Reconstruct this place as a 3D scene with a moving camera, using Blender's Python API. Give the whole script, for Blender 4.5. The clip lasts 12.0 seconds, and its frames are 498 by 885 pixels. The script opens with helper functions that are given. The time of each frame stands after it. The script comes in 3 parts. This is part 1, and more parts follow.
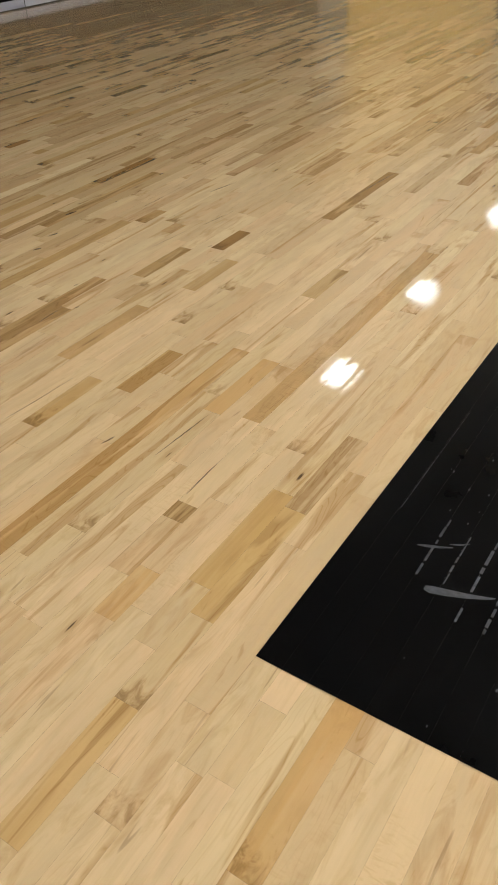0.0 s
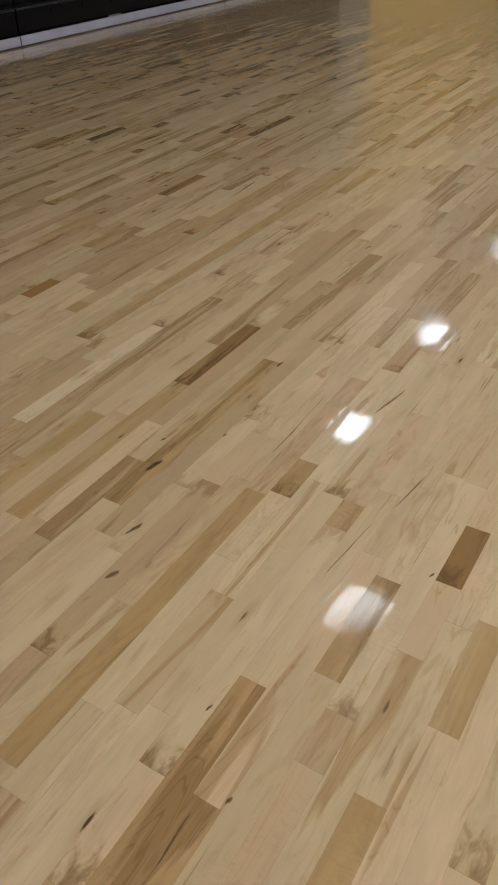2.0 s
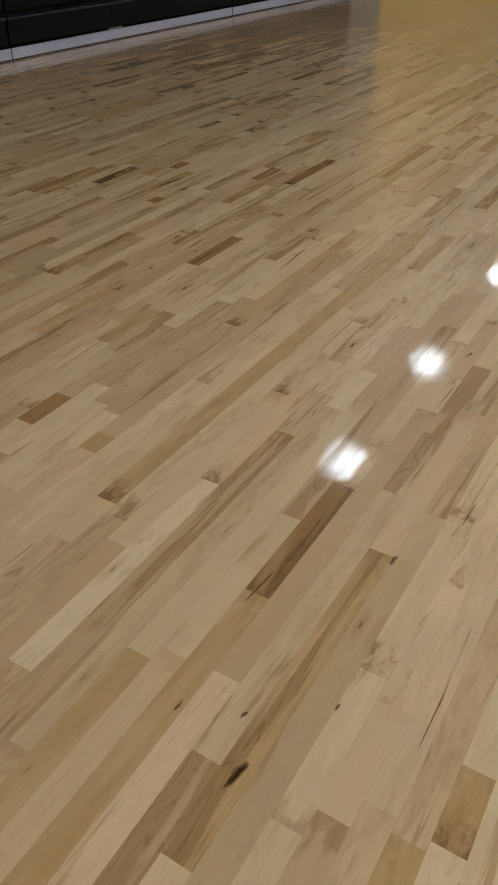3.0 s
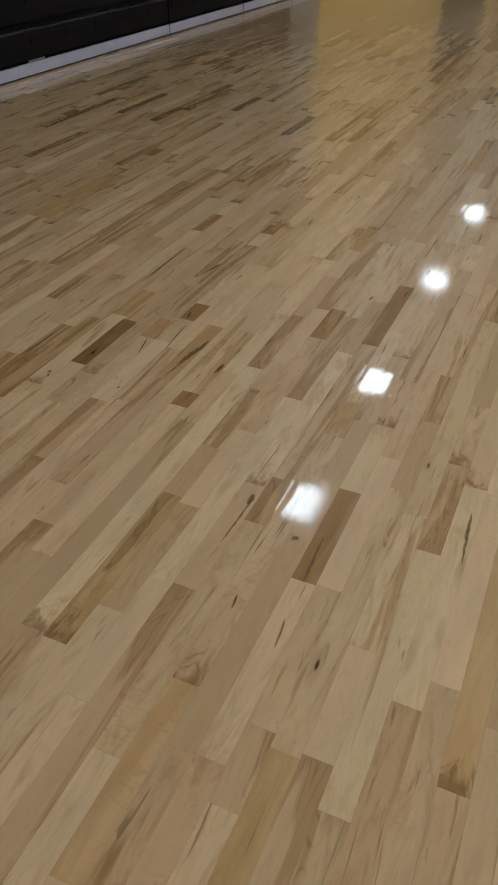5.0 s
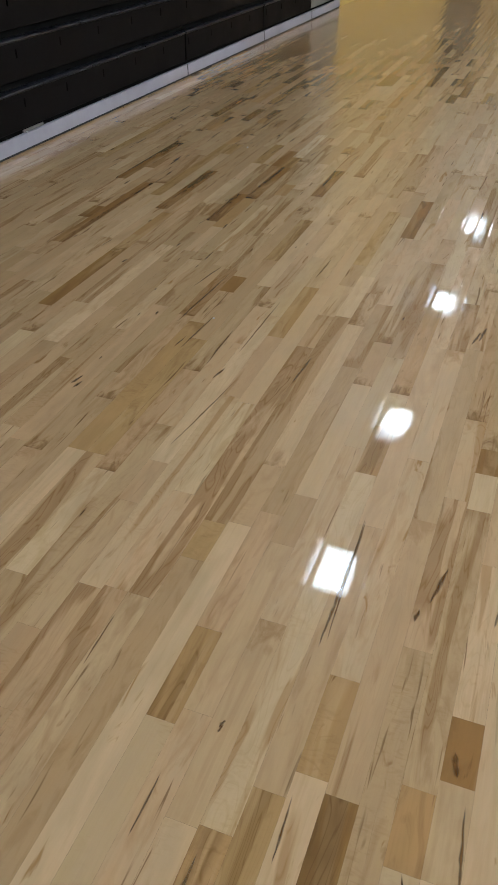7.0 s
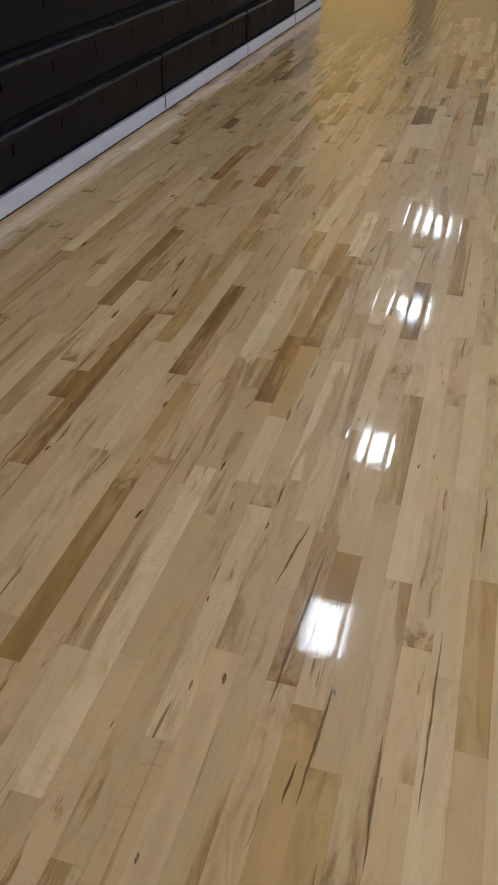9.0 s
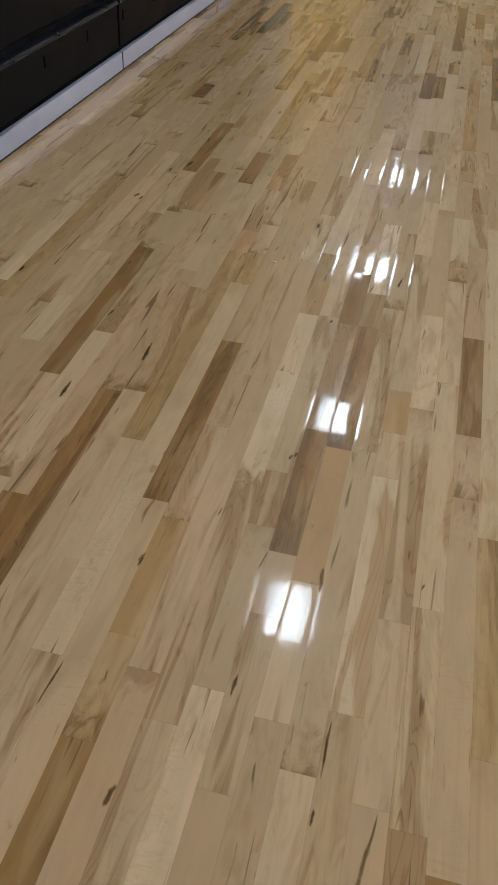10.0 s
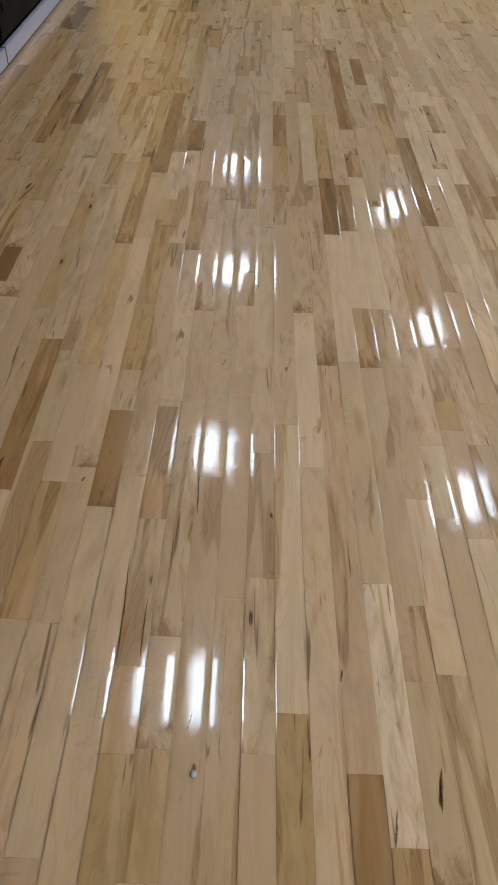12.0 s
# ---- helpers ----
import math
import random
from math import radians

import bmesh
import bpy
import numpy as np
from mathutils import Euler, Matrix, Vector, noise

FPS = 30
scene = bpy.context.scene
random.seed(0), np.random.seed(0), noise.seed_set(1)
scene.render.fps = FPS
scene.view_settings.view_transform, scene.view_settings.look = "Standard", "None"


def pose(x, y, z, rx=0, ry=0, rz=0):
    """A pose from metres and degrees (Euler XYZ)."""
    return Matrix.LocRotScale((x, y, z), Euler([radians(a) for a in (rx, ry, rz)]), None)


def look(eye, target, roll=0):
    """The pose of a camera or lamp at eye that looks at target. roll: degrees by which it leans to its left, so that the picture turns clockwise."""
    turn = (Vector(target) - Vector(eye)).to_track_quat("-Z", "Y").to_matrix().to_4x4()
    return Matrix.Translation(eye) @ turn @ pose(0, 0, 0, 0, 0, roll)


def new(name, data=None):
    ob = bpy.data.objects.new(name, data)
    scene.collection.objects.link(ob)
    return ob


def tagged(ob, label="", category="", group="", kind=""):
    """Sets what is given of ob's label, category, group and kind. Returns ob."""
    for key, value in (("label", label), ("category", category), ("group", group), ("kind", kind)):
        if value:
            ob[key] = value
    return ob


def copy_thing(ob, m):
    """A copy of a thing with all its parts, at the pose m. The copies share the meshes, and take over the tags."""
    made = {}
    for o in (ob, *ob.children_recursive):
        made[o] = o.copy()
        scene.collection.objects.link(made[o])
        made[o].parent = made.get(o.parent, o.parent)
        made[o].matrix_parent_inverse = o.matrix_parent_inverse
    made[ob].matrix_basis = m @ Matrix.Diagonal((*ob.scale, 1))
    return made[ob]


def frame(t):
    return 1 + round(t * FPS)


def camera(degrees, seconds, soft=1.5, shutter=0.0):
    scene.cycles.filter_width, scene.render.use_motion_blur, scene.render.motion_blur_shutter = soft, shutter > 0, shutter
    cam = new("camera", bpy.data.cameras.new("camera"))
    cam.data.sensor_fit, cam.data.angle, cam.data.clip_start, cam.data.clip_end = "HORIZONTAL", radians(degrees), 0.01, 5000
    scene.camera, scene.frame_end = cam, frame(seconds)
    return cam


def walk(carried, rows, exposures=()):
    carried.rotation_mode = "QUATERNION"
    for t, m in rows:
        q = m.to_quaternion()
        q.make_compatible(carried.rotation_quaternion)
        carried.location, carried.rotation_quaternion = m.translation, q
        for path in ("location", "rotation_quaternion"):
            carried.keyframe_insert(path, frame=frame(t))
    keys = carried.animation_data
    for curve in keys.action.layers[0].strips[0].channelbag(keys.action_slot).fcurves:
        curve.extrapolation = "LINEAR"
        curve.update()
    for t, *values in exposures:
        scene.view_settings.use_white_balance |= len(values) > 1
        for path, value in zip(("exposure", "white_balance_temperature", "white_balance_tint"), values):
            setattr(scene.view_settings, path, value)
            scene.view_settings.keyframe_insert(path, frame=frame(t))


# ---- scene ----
PATH = [
    (0, (-0.007, 0.01, 1.204), (-0.923, 1.317, -0.002), -2.9),
    (0.2, (-0.204, 0.1, 1.2), (-1.094, 1.419, -0.011), -2.9),
    (0.5, (-0.368, 0.238, 1.209), (-1.259, 1.557, -0.001), -4.1),
    (1, (-0.741, 0.528, 1.247), (-1.655, 1.843, 0.049), -2.1),
    (1.5, (-1.114, 0.781, 1.232), (-2.0, 2.121, 0.041), -2.2),
    (2, (-1.452, 1.124, 1.226), (-2.326, 2.478, 0.041), -1.8),
    (2.5, (-1.83, 1.386, 1.229), (-2.66, 2.774, 0.052), -0.6),
    (3, (-2.147, 1.712, 1.185), (-2.972, 3.111, 0.017), 0.9),
    (3.2, (-2.307, 1.808, 1.2), (-3.11, 3.226, 0.04), 3.7),
    (4.8, (-3.313, 2.792, 1.234), (-3.957, 4.272, 0.053), 1.6),
    (5, (-3.437, 2.893, 1.246), (-4.067, 4.376, 0.06), 1.2),
    (5.5, (-3.726, 3.249, 1.254), (-4.349, 4.738, 0.072), 0.1),
    (6, (-4.072, 3.525, 1.245), (-4.697, 5.015, 0.066), -0.5),
    (6.5, (-4.328, 3.888, 1.219), (-4.948, 5.381, 0.042), -1.9),
    (7, (-4.645, 4.251, 1.209), (-5.239, 5.758, 0.036), -0.8),
    (7.2, (-4.741, 4.387, 1.192), (-5.314, 5.92, 0.043), -1.2),
    (8.8, (-5.454, 5.43, 1.203), (-5.914, 6.967, 0.009), -0.3),
    (9, (-5.535, 5.591, 1.208), (-6.002, 7.119, 0.006), -0.4),
    (9.5, (-5.772, 5.946, 1.191), (-6.158, 7.463, -0.054), 1.4),
    (10, (-5.885, 6.328, 1.148), (-6.204, 7.805, -0.162), 2.8),
    (10.5, (-6.025, 6.709, 1.15), (-6.321, 8.167, -0.187), 4.2),
    (11, (-6.124, 7.112, 1.186), (-6.198, 8.605, -0.142), 4.1),
    (11.5, (-6.145, 7.54, 1.17), (-6.185, 8.989, -0.209), 2.7),
    (12, (-6.232, 7.934, 1.219), (-6.223, 9.412, -0.13), 2.3),
]
cam = camera(35.9, 12.0, soft=1.7)
walk(cam, [(t, look(eye, target, roll)) for t, eye, target, roll in PATH],
     exposures=[(0.0, 0.53, 7320, 7), (0.5, 0.55, 7060, 7.5), (0.8, 0.46, 6950, 9), (1.4, 0.15, 6580, 9), (3.0, 0.14, 6550, 9), (5.0, 0.14, 6420, 8), (5.5, 0.36, 6300, 8),
                (7.0, 0.61, 6310, 7), (9.5, 0.69, 6280, 8), (10.8, 0.68, 6230, 9), (12.0, 0.70, 6230, 10)])

# ---- light: the hall has no daylight, only its high-bay lamps and added unseen ones ----
world = bpy.data.worlds.new("hall_world")
scene.world = world
world.use_nodes = True
world.node_tree.nodes["Background"].inputs["Color"].default_value = (0.9, 0.93, 1.0, 1)
world.node_tree.nodes["Background"].inputs["Strength"].default_value = 0.02
AISLE_LAMP_STRENGTH = 14.0
FILL_LAMP_STRENGTH = 29.0


# ---- materials ----
class Nodes:
    """A small helper to write node trees."""

    def __init__(self, name):
        self.mat = bpy.data.materials.new(name)
        self.mat.use_nodes = True
        self.tree = self.mat.node_tree
        self.bsdf = self.tree.nodes["Principled BSDF"]

    def add(self, kind, props=None, **inputs):
        node = self.tree.nodes.new(kind)
        for key, value in (props or {}).items():
            setattr(node, key, value)
        for key, value in inputs.items():
            self.put(node, key.replace("_", " "), value)
        return node

    def put(self, node, key, value):
        if isinstance(key, str) and key.isdigit():
            key = int(key)
        socket = node.inputs[key]
        if isinstance(value, bpy.types.NodeSocket):
            self.tree.links.new(value, socket)
        else:
            socket.default_value = value

    def math(self, op, a, b=0.0, c=None):
        node = self.add("ShaderNodeMath", {"operation": op})
        self.put(node, 0, a)
        self.put(node, 1, b)
        if c is not None:
            self.put(node, 2, c)
        return node.outputs[0]

    def noise(self, vector, scale, detail=3.0, rough=0.5, distortion=0.0):
        node = self.add("ShaderNodeTexNoise", None, Vector=vector, Scale=scale, Detail=detail, Roughness=rough, Distortion=distortion)
        return node.outputs["Fac"]

    def ramp(self, fac, lo, hi, a=0.0, b=1.0):
        node = self.add("ShaderNodeMapRange", {"clamp": True})
        for i, v in enumerate((fac, lo, hi, a, b)):
            self.put(node, i, v)
        return node.outputs[0]

    def mix(self, fac, a, b, blend="MIX"):
        node = self.add("ShaderNodeMix", {"data_type": "RGBA", "blend_type": blend})
        self.put(node, 0, fac)
        self.put(node, 6, a)
        self.put(node, 7, b)
        return node.outputs[2]

    def stretch(self, vector, scale, offset=None):
        node = self.add("ShaderNodeVectorMath", {"operation": "MULTIPLY"})
        self.put(node, 0, vector)
        self.put(node, 1, scale)
        if offset is None:
            return node.outputs[0]
        plus = self.add("ShaderNodeVectorMath", {"operation": "ADD"})
        self.put(plus, 0, node.outputs[0])
        self.put(plus, 1, offset)
        return plus.outputs[0]

    def bump(self, height, strength, distance):
        node = self.add("ShaderNodeBump", None, Strength=strength, Distance=distance, Height=height)
        self.put(self.bsdf, "Normal", node.outputs[0])

    def set(self, **inputs):
        for key, value in inputs.items():
            self.put(self.bsdf, key.replace("_", " "), value)
        return self.mat


def maple(name, pale, deep, heart, heart_amount, sap=0.0):
    """Varnished maple strip: pale and deep are the range between boards, heart the colour of its streaks."""
    n = Nodes(name)
    pos = n.add("ShaderNodeNewGeometry")
    info = n.add("ShaderNodeObjectInfo")
    rnd = n.math("FRACT", n.math("ADD", pos.outputs["Random Per Island"], info.outputs["Random"]))
    chance = n.add("ShaderNodeTexWhiteNoise", {"noise_dimensions": "1D"}, W=n.math("MULTIPLY", rnd, 997.0))
    chances = n.add("ShaderNodeSeparateColor", None, Color=chance.outputs["Color"])
    other = n.add("ShaderNodeTexWhiteNoise", {"noise_dimensions": "1D"}, W=n.math("MULTIPLY", rnd, 613.0))
    others = n.add("ShaderNodeSeparateColor", None, Color=other.outputs["Color"])
    rnd2, rnd3, rnd4 = chances.outputs[0], chances.outputs[1], chances.outputs[2]
    rnd5, rnd6, rnd7 = others.outputs[0], others.outputs[1], others.outputs[2]
    off = n.add("ShaderNodeCombineXYZ")
    n.put(off, 0, n.math("MULTIPLY", rnd, 61.0))
    n.put(off, 1, n.math("MULTIPLY", rnd2, 83.0))
    n.put(off, 2, n.math("MULTIPLY", rnd3, 47.0))
    p = pos.outputs["Position"]
    fine = n.noise(n.stretch(p, (260.0, 12.0, 1.0), off.outputs[0]), 1.0, 4.0, 0.6)
    broad = n.noise(n.stretch(p, (20.0, 4.0, 1.0), off.outputs[0]), 1.0, 3.0, 0.5, 0.8)
    rings = n.noise(n.stretch(p, (60.0, 2.2, 1.0), off.outputs[0]), 1.0, 2.5, 0.5, 1.4)
    colour = n.mix(rnd2, pale, deep)
    if sap:  # pale sapwood runs along part of a brown board
        light = n.noise(n.stretch(p, (17.0, 1.7, 1.0), off.outputs[0]), 1.0, 2.0, 0.5, 0.8)
        colour = n.mix(n.math("MULTIPLY", n.ramp(light, 0.50, 0.58), sap), colour, (0.62, 0.455, 0.27, 1))
    tint = n.mix(rnd4, (1.08, 0.99, 0.94, 1), (1.025, 1.012, 0.945, 1))
    colour = n.mix(1.0, colour, tint, "MULTIPLY")
    colour = n.mix(n.math("MULTIPLY", n.ramp(broad, 0.40, 0.66), 0.7), colour, deep)
    ring = n.math("MULTIPLY", n.ramp(rings, 0.50, 0.72), n.ramp(rnd5, 0.3, 1.0, 0.03, 0.20))
    colour = n.mix(ring, colour, heart)
    # soft brown clouds that run along some boards
    smoke = n.noise(n.stretch(p, (26.0, 5.5, 1.0), off.outputs[0]), 1.0, 4.0, 0.6, 1.6)
    smoke = n.math("MULTIPLY", n.ramp(smoke, 0.48, 0.72), n.ramp(rnd7, 0.25, 0.9, 0.08, 0.5))
    colour = n.mix(smoke, colour, heart)
    # cathedral figure: thin contour lines on many boards
    warp = n.noise(n.stretch(p, (15.0, 1.9, 1.0), off.outputs[0]), 1.0, 2.5, 0.45, 0.6)
    arcs = n.math("PINGPONG", n.math("MULTIPLY", warp, 17.0), 0.5)
    arcs = n.ramp(arcs, 0.36, 0.5)
    figure = n.math("MULTIPLY", arcs, n.ramp(rnd3, 0.40, 0.75, 0.02, 0.16))
    colour = n.mix(figure, colour, heart)
    # heartwood: one brown region with a clear edge along some boards
    streak = n.noise(n.stretch(p, (19.0, 1.3, 1.0), off.outputs[0]), 1.0, 2.5, 0.5, 1.0)
    edge = n.math("SUBTRACT", 0.74, n.math("MULTIPLY", rnd3, heart_amount))
    streak = n.ramp(n.math("SUBTRACT", streak, edge), -0.01, 0.05)
    colour = n.mix(n.math("MULTIPLY", streak, n.math("ADD", 0.55, n.math("MULTIPLY", arcs, 0.3))), colour, heart)
    # short brown flecks, thin mineral lines and small knots, more of them further up the hall
    place = n.add("ShaderNodeSeparateXYZ", None, Vector=p)
    plain = n.ramp(place.outputs[1], 2.0, 5.5, 0.5, 1.0)
    fleck = n.noise(n.stretch(p, (36.0, 6.0, 1.0), off.outputs[0]), 1.0, 3.0, 0.6, 1.2)
    fleck = n.math("MULTIPLY", n.ramp(fleck, 0.64, 0.73), n.ramp(rnd6, 0.45, 0.6))
    colour = n.mix(n.math("MULTIPLY", fleck, n.math("MULTIPLY", plain, 0.95)), colour, heart)
    line = n.noise(n.stretch(p, (80.0, 4.0, 1.0), off.outputs[0]), 1.0, 1.5, 0.4, 1.1)
    line = n.math("MULTIPLY", n.ramp(line, 0.68, 0.75), n.ramp(rnd7, 0.42, 0.55))
    colour = n.mix(n.math("MULTIPLY", line, n.math("MULTIPLY", plain, 0.72)), colour, (0.14, 0.07, 0.024, 1))
    knot = n.add("ShaderNodeTexVoronoi", None, Vector=n.stretch(p, (15.0, 3.4, 1.0), off.outputs[0]), Scale=1.0)
    near_knot = n.math("ADD", knot.outputs["Distance"], n.math("MULTIPLY", n.math("SUBTRACT", fine, 0.5), 0.10))
    knotty = n.ramp(rnd4, 0.74, 0.76)
    halo = n.math("MULTIPLY", n.ramp(near_knot, 0.04, 0.24, 0.45, 0.0), knotty)
    colour = n.mix(halo, colour, heart)
    spot = n.math("MULTIPLY", n.ramp(near_knot, 0.035, 0.07, 1.0, 0.0), knotty)
    colour = n.mix(n.math("MULTIPLY", spot, 0.9), colour, (0.05, 0.022, 0.009, 1))
    # brown smudges at the ends of some boards
    reach = n.add("ShaderNodeAttribute", {"attribute_name": "reach"})
    ends = n.add("ShaderNodeSeparateXYZ", None, Vector=reach.outputs["Vector"])
    cloud = n.noise(n.stretch(p, (34.0, 16.0, 1.0), off.outputs[0]), 1.0, 4.0, 0.65, 0.8)
    cloud = n.math("MULTIPLY", n.math("SUBTRACT", cloud, 0.5), 0.34)
    tail = n.math("MULTIPLY", n.ramp(n.math("ADD", ends.outputs[0], cloud), 0.0, 0.07, 1.0, 0.0), n.ramp(rnd6, 0.83, 0.88))
    head = n.math("MULTIPLY", n.ramp(n.math("ADD", ends.outputs[1], cloud), 0.0, 0.07, 1.0, 0.0), n.ramp(rnd7, 0.0, 0.16, 1.0, 0.0))
    colour = n.mix(n.math("MULTIPLY", n.math("MAXIMUM", tail, head), 0.55), colour, heart)
    burnt = n.math("MULTIPLY", n.ramp(n.math("ADD", ends.outputs[0], cloud), -0.03, 0.035, 1.0, 0.0), n.ramp(rnd6, 0.83, 0.88))
    colour = n.mix(n.math("MULTIPLY", burnt, 0.5), colour, (0.15, 0.076, 0.026, 1))
    # curly patches: short ripples across the grain
    curl = n.noise(n.stretch(p, (22.0, 62.0, 1.0), off.outputs[0]), 1.0, 2.5, 0.55, 2.2)
    patch = n.ramp(n.noise(n.stretch(p, (9.0, 4.0, 1.0), off.outputs[0]), 1.0, 2.0), 0.48, 0.62)
    curl = n.math("MULTIPLY", n.math("MULTIPLY", n.ramp(curl, 0.50, 0.70), patch), n.ramp(rnd5, 0.1, 0.6, 0.26, 0.04))
    colour = n.mix(curl, colour, heart)
    grain = n.ramp(fine, 0.3, 0.7, 0.98, 1.02)
    shade = n.add("ShaderNodeCombineColor")
    for i in range(3):
        n.put(shade, i, grain)
    colour = n.mix(1.0, colour, shade.outputs[0], "MULTIPLY")
    # worn varnish: the gloss differs a little from place to place
    haze = n.noise(p, 0.9, 4.0, 0.6)
    sheen_streak = n.noise(n.stretch(p, (110.0, 40.0, 1.0)), 1.0, 4.0, 0.7)
    rough = n.math("ADD", n.ramp(haze, 0.35, 0.7, 0.016, 0.034), n.ramp(sheen_streak, 0.55, 0.8, 0.0, 0.06))
    rubbed = n.ramp(rnd2, 0.45, 0.65)
    rough = n.math("ADD", rough, n.math("MULTIPLY", rubbed, 0.02))
    rough = n.math("ADD", rough, n.ramp(place.outputs[1], 7.9, 8.6, 0.0, 0.022))
    ripple = n.math("ADD", n.noise(n.stretch(p, (24.0, 9.0, 1.0), off.outputs[0]), 1.0, 2.0), n.math("MULTIPLY", sheen_streak, n.ramp(rubbed, 0.0, 1.0, 0.10, 0.6)))
    chatter = n.noise(n.stretch(p, (16.0, 55.0, 1.0), off.outputs[0]), 1.0, 2.0, 0.6, 0.5)
    ripple = n.math("ADD", ripple, n.math("MULTIPLY", chatter, 0.4))
    n.bump(ripple, 0.25, 0.0006)
    return n.set(Base_Color=colour, Roughness=rough, IOR=1.54, Coat_Weight=0.6, Coat_Roughness=0.27, Coat_IOR=1.5)


GRADES = [
    maple("maple_clear", (0.70, 0.535, 0.345, 1), (0.59, 0.43, 0.26, 1), (0.41, 0.235, 0.09, 1), 0.19),
    maple("maple_light", (0.62, 0.455, 0.28, 1), (0.51, 0.355, 0.20, 1), (0.31, 0.165, 0.06, 1), 0.27),
    maple("maple_tan", (0.53, 0.355, 0.172, 1), (0.455, 0.288, 0.128, 1), (0.25, 0.133, 0.048, 1), 0.28, 0.4),
    maple("maple_brown", (0.37, 0.215, 0.083, 1), (0.295, 0.163, 0.057, 1), (0.18, 0.092, 0.032, 1), 0.31, 0.3),
    maple("maple_honey", (0.60, 0.40, 0.20, 1), (0.53, 0.335, 0.145, 1), (0.34, 0.18, 0.06, 1), 0.34, 0.5),
    maple("maple_pale", (0.77, 0.605, 0.41, 1), (0.71, 0.545, 0.36, 1), (0.40, 0.23, 0.09, 1), 0.16),
]


def painted(name, colour, rough=0.5, metal=0.0, vary=0.12, scale=6.0, relief=0.15, depth=0.0006, fine_scale=140.0, gloss=0.5):
    """Paint, plastic or metal with soft stains and a fine relief."""
    n = Nodes(name)
    p = n.add("ShaderNodeNewGeometry").outputs["Position"]
    stain = n.noise(p, scale, 5.0, 0.62)
    fine = n.noise(p, fine_scale, 3.0, 0.6)
    dark = tuple(c * (1 - 2 * vary) for c in colour[:3]) + (1,)
    light = tuple(min(1.0, c * (1 + vary)) for c in colour[:3]) + (1,)
    col = n.mix(n.ramp(stain, 0.3, 0.72), dark, light)
    n.bump(fine, relief, depth)
    return n.set(Base_Color=col, Roughness=n.ramp(stain, 0.3, 0.7, max(0.03, rough - 0.08), rough + 0.08), Metallic=metal, Specular_IOR_Level=gloss)


def stained(name, light, dark):
    """Dark wood under the same varnish as the boards."""
    n = Nodes(name)
    p = n.add("ShaderNodeNewGeometry").outputs["Position"]
    grain = n.noise(n.stretch(p, (240.0, 25.0, 1.0)), 1.0, 4.0, 0.6)
    n.bump(grain, 0.1, 0.0003)
    stain = n.add("ShaderNodeAttribute", {"attribute_name": "depth_of_stain"}).outputs["Fac"]
    return n.set(Base_Color=n.mix(n.ramp(grain, 0.3, 0.65), light, dark), Roughness=n.ramp(grain, 0.3, 0.7, 0.025, 0.05), IOR=1.54,
                 Alpha=n.math("MULTIPLY", stain, n.ramp(grain, 0.25, 0.5, 0.55, 1.0)))


def glowing(name, colour, strength):
    n = Nodes(name)
    return n.set(Base_Color=(0.9, 0.9, 0.9, 1), Emission_Color=colour, Emission_Strength=strength, Roughness=0.4)


MAT_SUBFLOOR = painted("subfloor_dark", (0.12, 0.075, 0.04, 1), 0.8)
MAT_BLACK_PAINT = painted("black_court_paint", (0.0014, 0.0014, 0.0019, 1), 0.32, gloss=0.12, vary=0.2, scale=3.0, relief=0.08)
# one pale colour for the painted lamp glints, the smears and the specks
MAT_GLINT_AND_MARK = painted("glint_and_mark", (0.07, 0.073, 0.09, 1), 0.55, vary=0.35, scale=70.0)
MAT_PANEL = painted("charcoal_panel", (0.0055, 0.0044, 0.0045, 1), 0.6, gloss=0.07, vary=0.15, scale=4.0, relief=0.3)
# bluer and lighter than the panel: the edge highlight is put into the colour
MAT_NOSE_HIGHLIGHT = painted("panel_nose_highlight", (0.0075, 0.0078, 0.012, 1), 0.32, gloss=0.3, vary=0.15, scale=9.0)
MAT_GREY_PANEL = painted("grey_panel", (0.16, 0.155, 0.15, 1), 0.45, vary=0.1, scale=4.0)
MAT_BODY = painted("bleacher_core", (0.003, 0.003, 0.003, 1), 0.8, gloss=0.1)
# pure black, as the shade inside the slots is put into the colour
MAT_SLOT_SHADE = painted("slot_shade", (0.0008, 0.0008, 0.0008, 1), 0.9, gloss=0.0)
MAT_KICK = painted("kick_board_paint", (0.33, 0.33, 0.405, 1), 0.38, metal=0.15, vary=0.07, scale=5.0, relief=0.1)
MAT_SEAL = painted("rubber_strip", (0.008, 0.008, 0.008, 1), 0.7)
MAT_BOLT = painted("steel_bolt", (0.5, 0.5, 0.52, 1), 0.3, metal=1.0)
MAT_YELLOW = painted("ochre_wall_paint", (0.48, 0.315, 0.09, 1), 0.55, vary=0.05, scale=1.5, relief=0.3, depth=0.002, fine_scale=60.0)
MAT_GREY_WALL = painted("grey_wall_paint", (0.22, 0.195, 0.16, 1), 0.6, vary=0.05, scale=1.5, relief=0.3, depth=0.002, fine_scale=60.0)
MAT_CREAM = painted("cream_wall_paint", (0.72, 0.68, 0.6, 1), 0.6, vary=0.05, scale=1.5, relief=0.3, depth=0.002, fine_scale=60.0)
MAT_CEILING = painted("ceiling_deck_paint", (0.46, 0.46, 0.46, 1), 0.75, vary=0.06, scale=1.0)
MAT_HOUSING = painted("lamp_housing", (0.55, 0.55, 0.56, 1), 0.4, vary=0.05)
MAT_CABLE = painted("steel_cable", (0.3, 0.3, 0.3, 1), 0.4, metal=0.8)
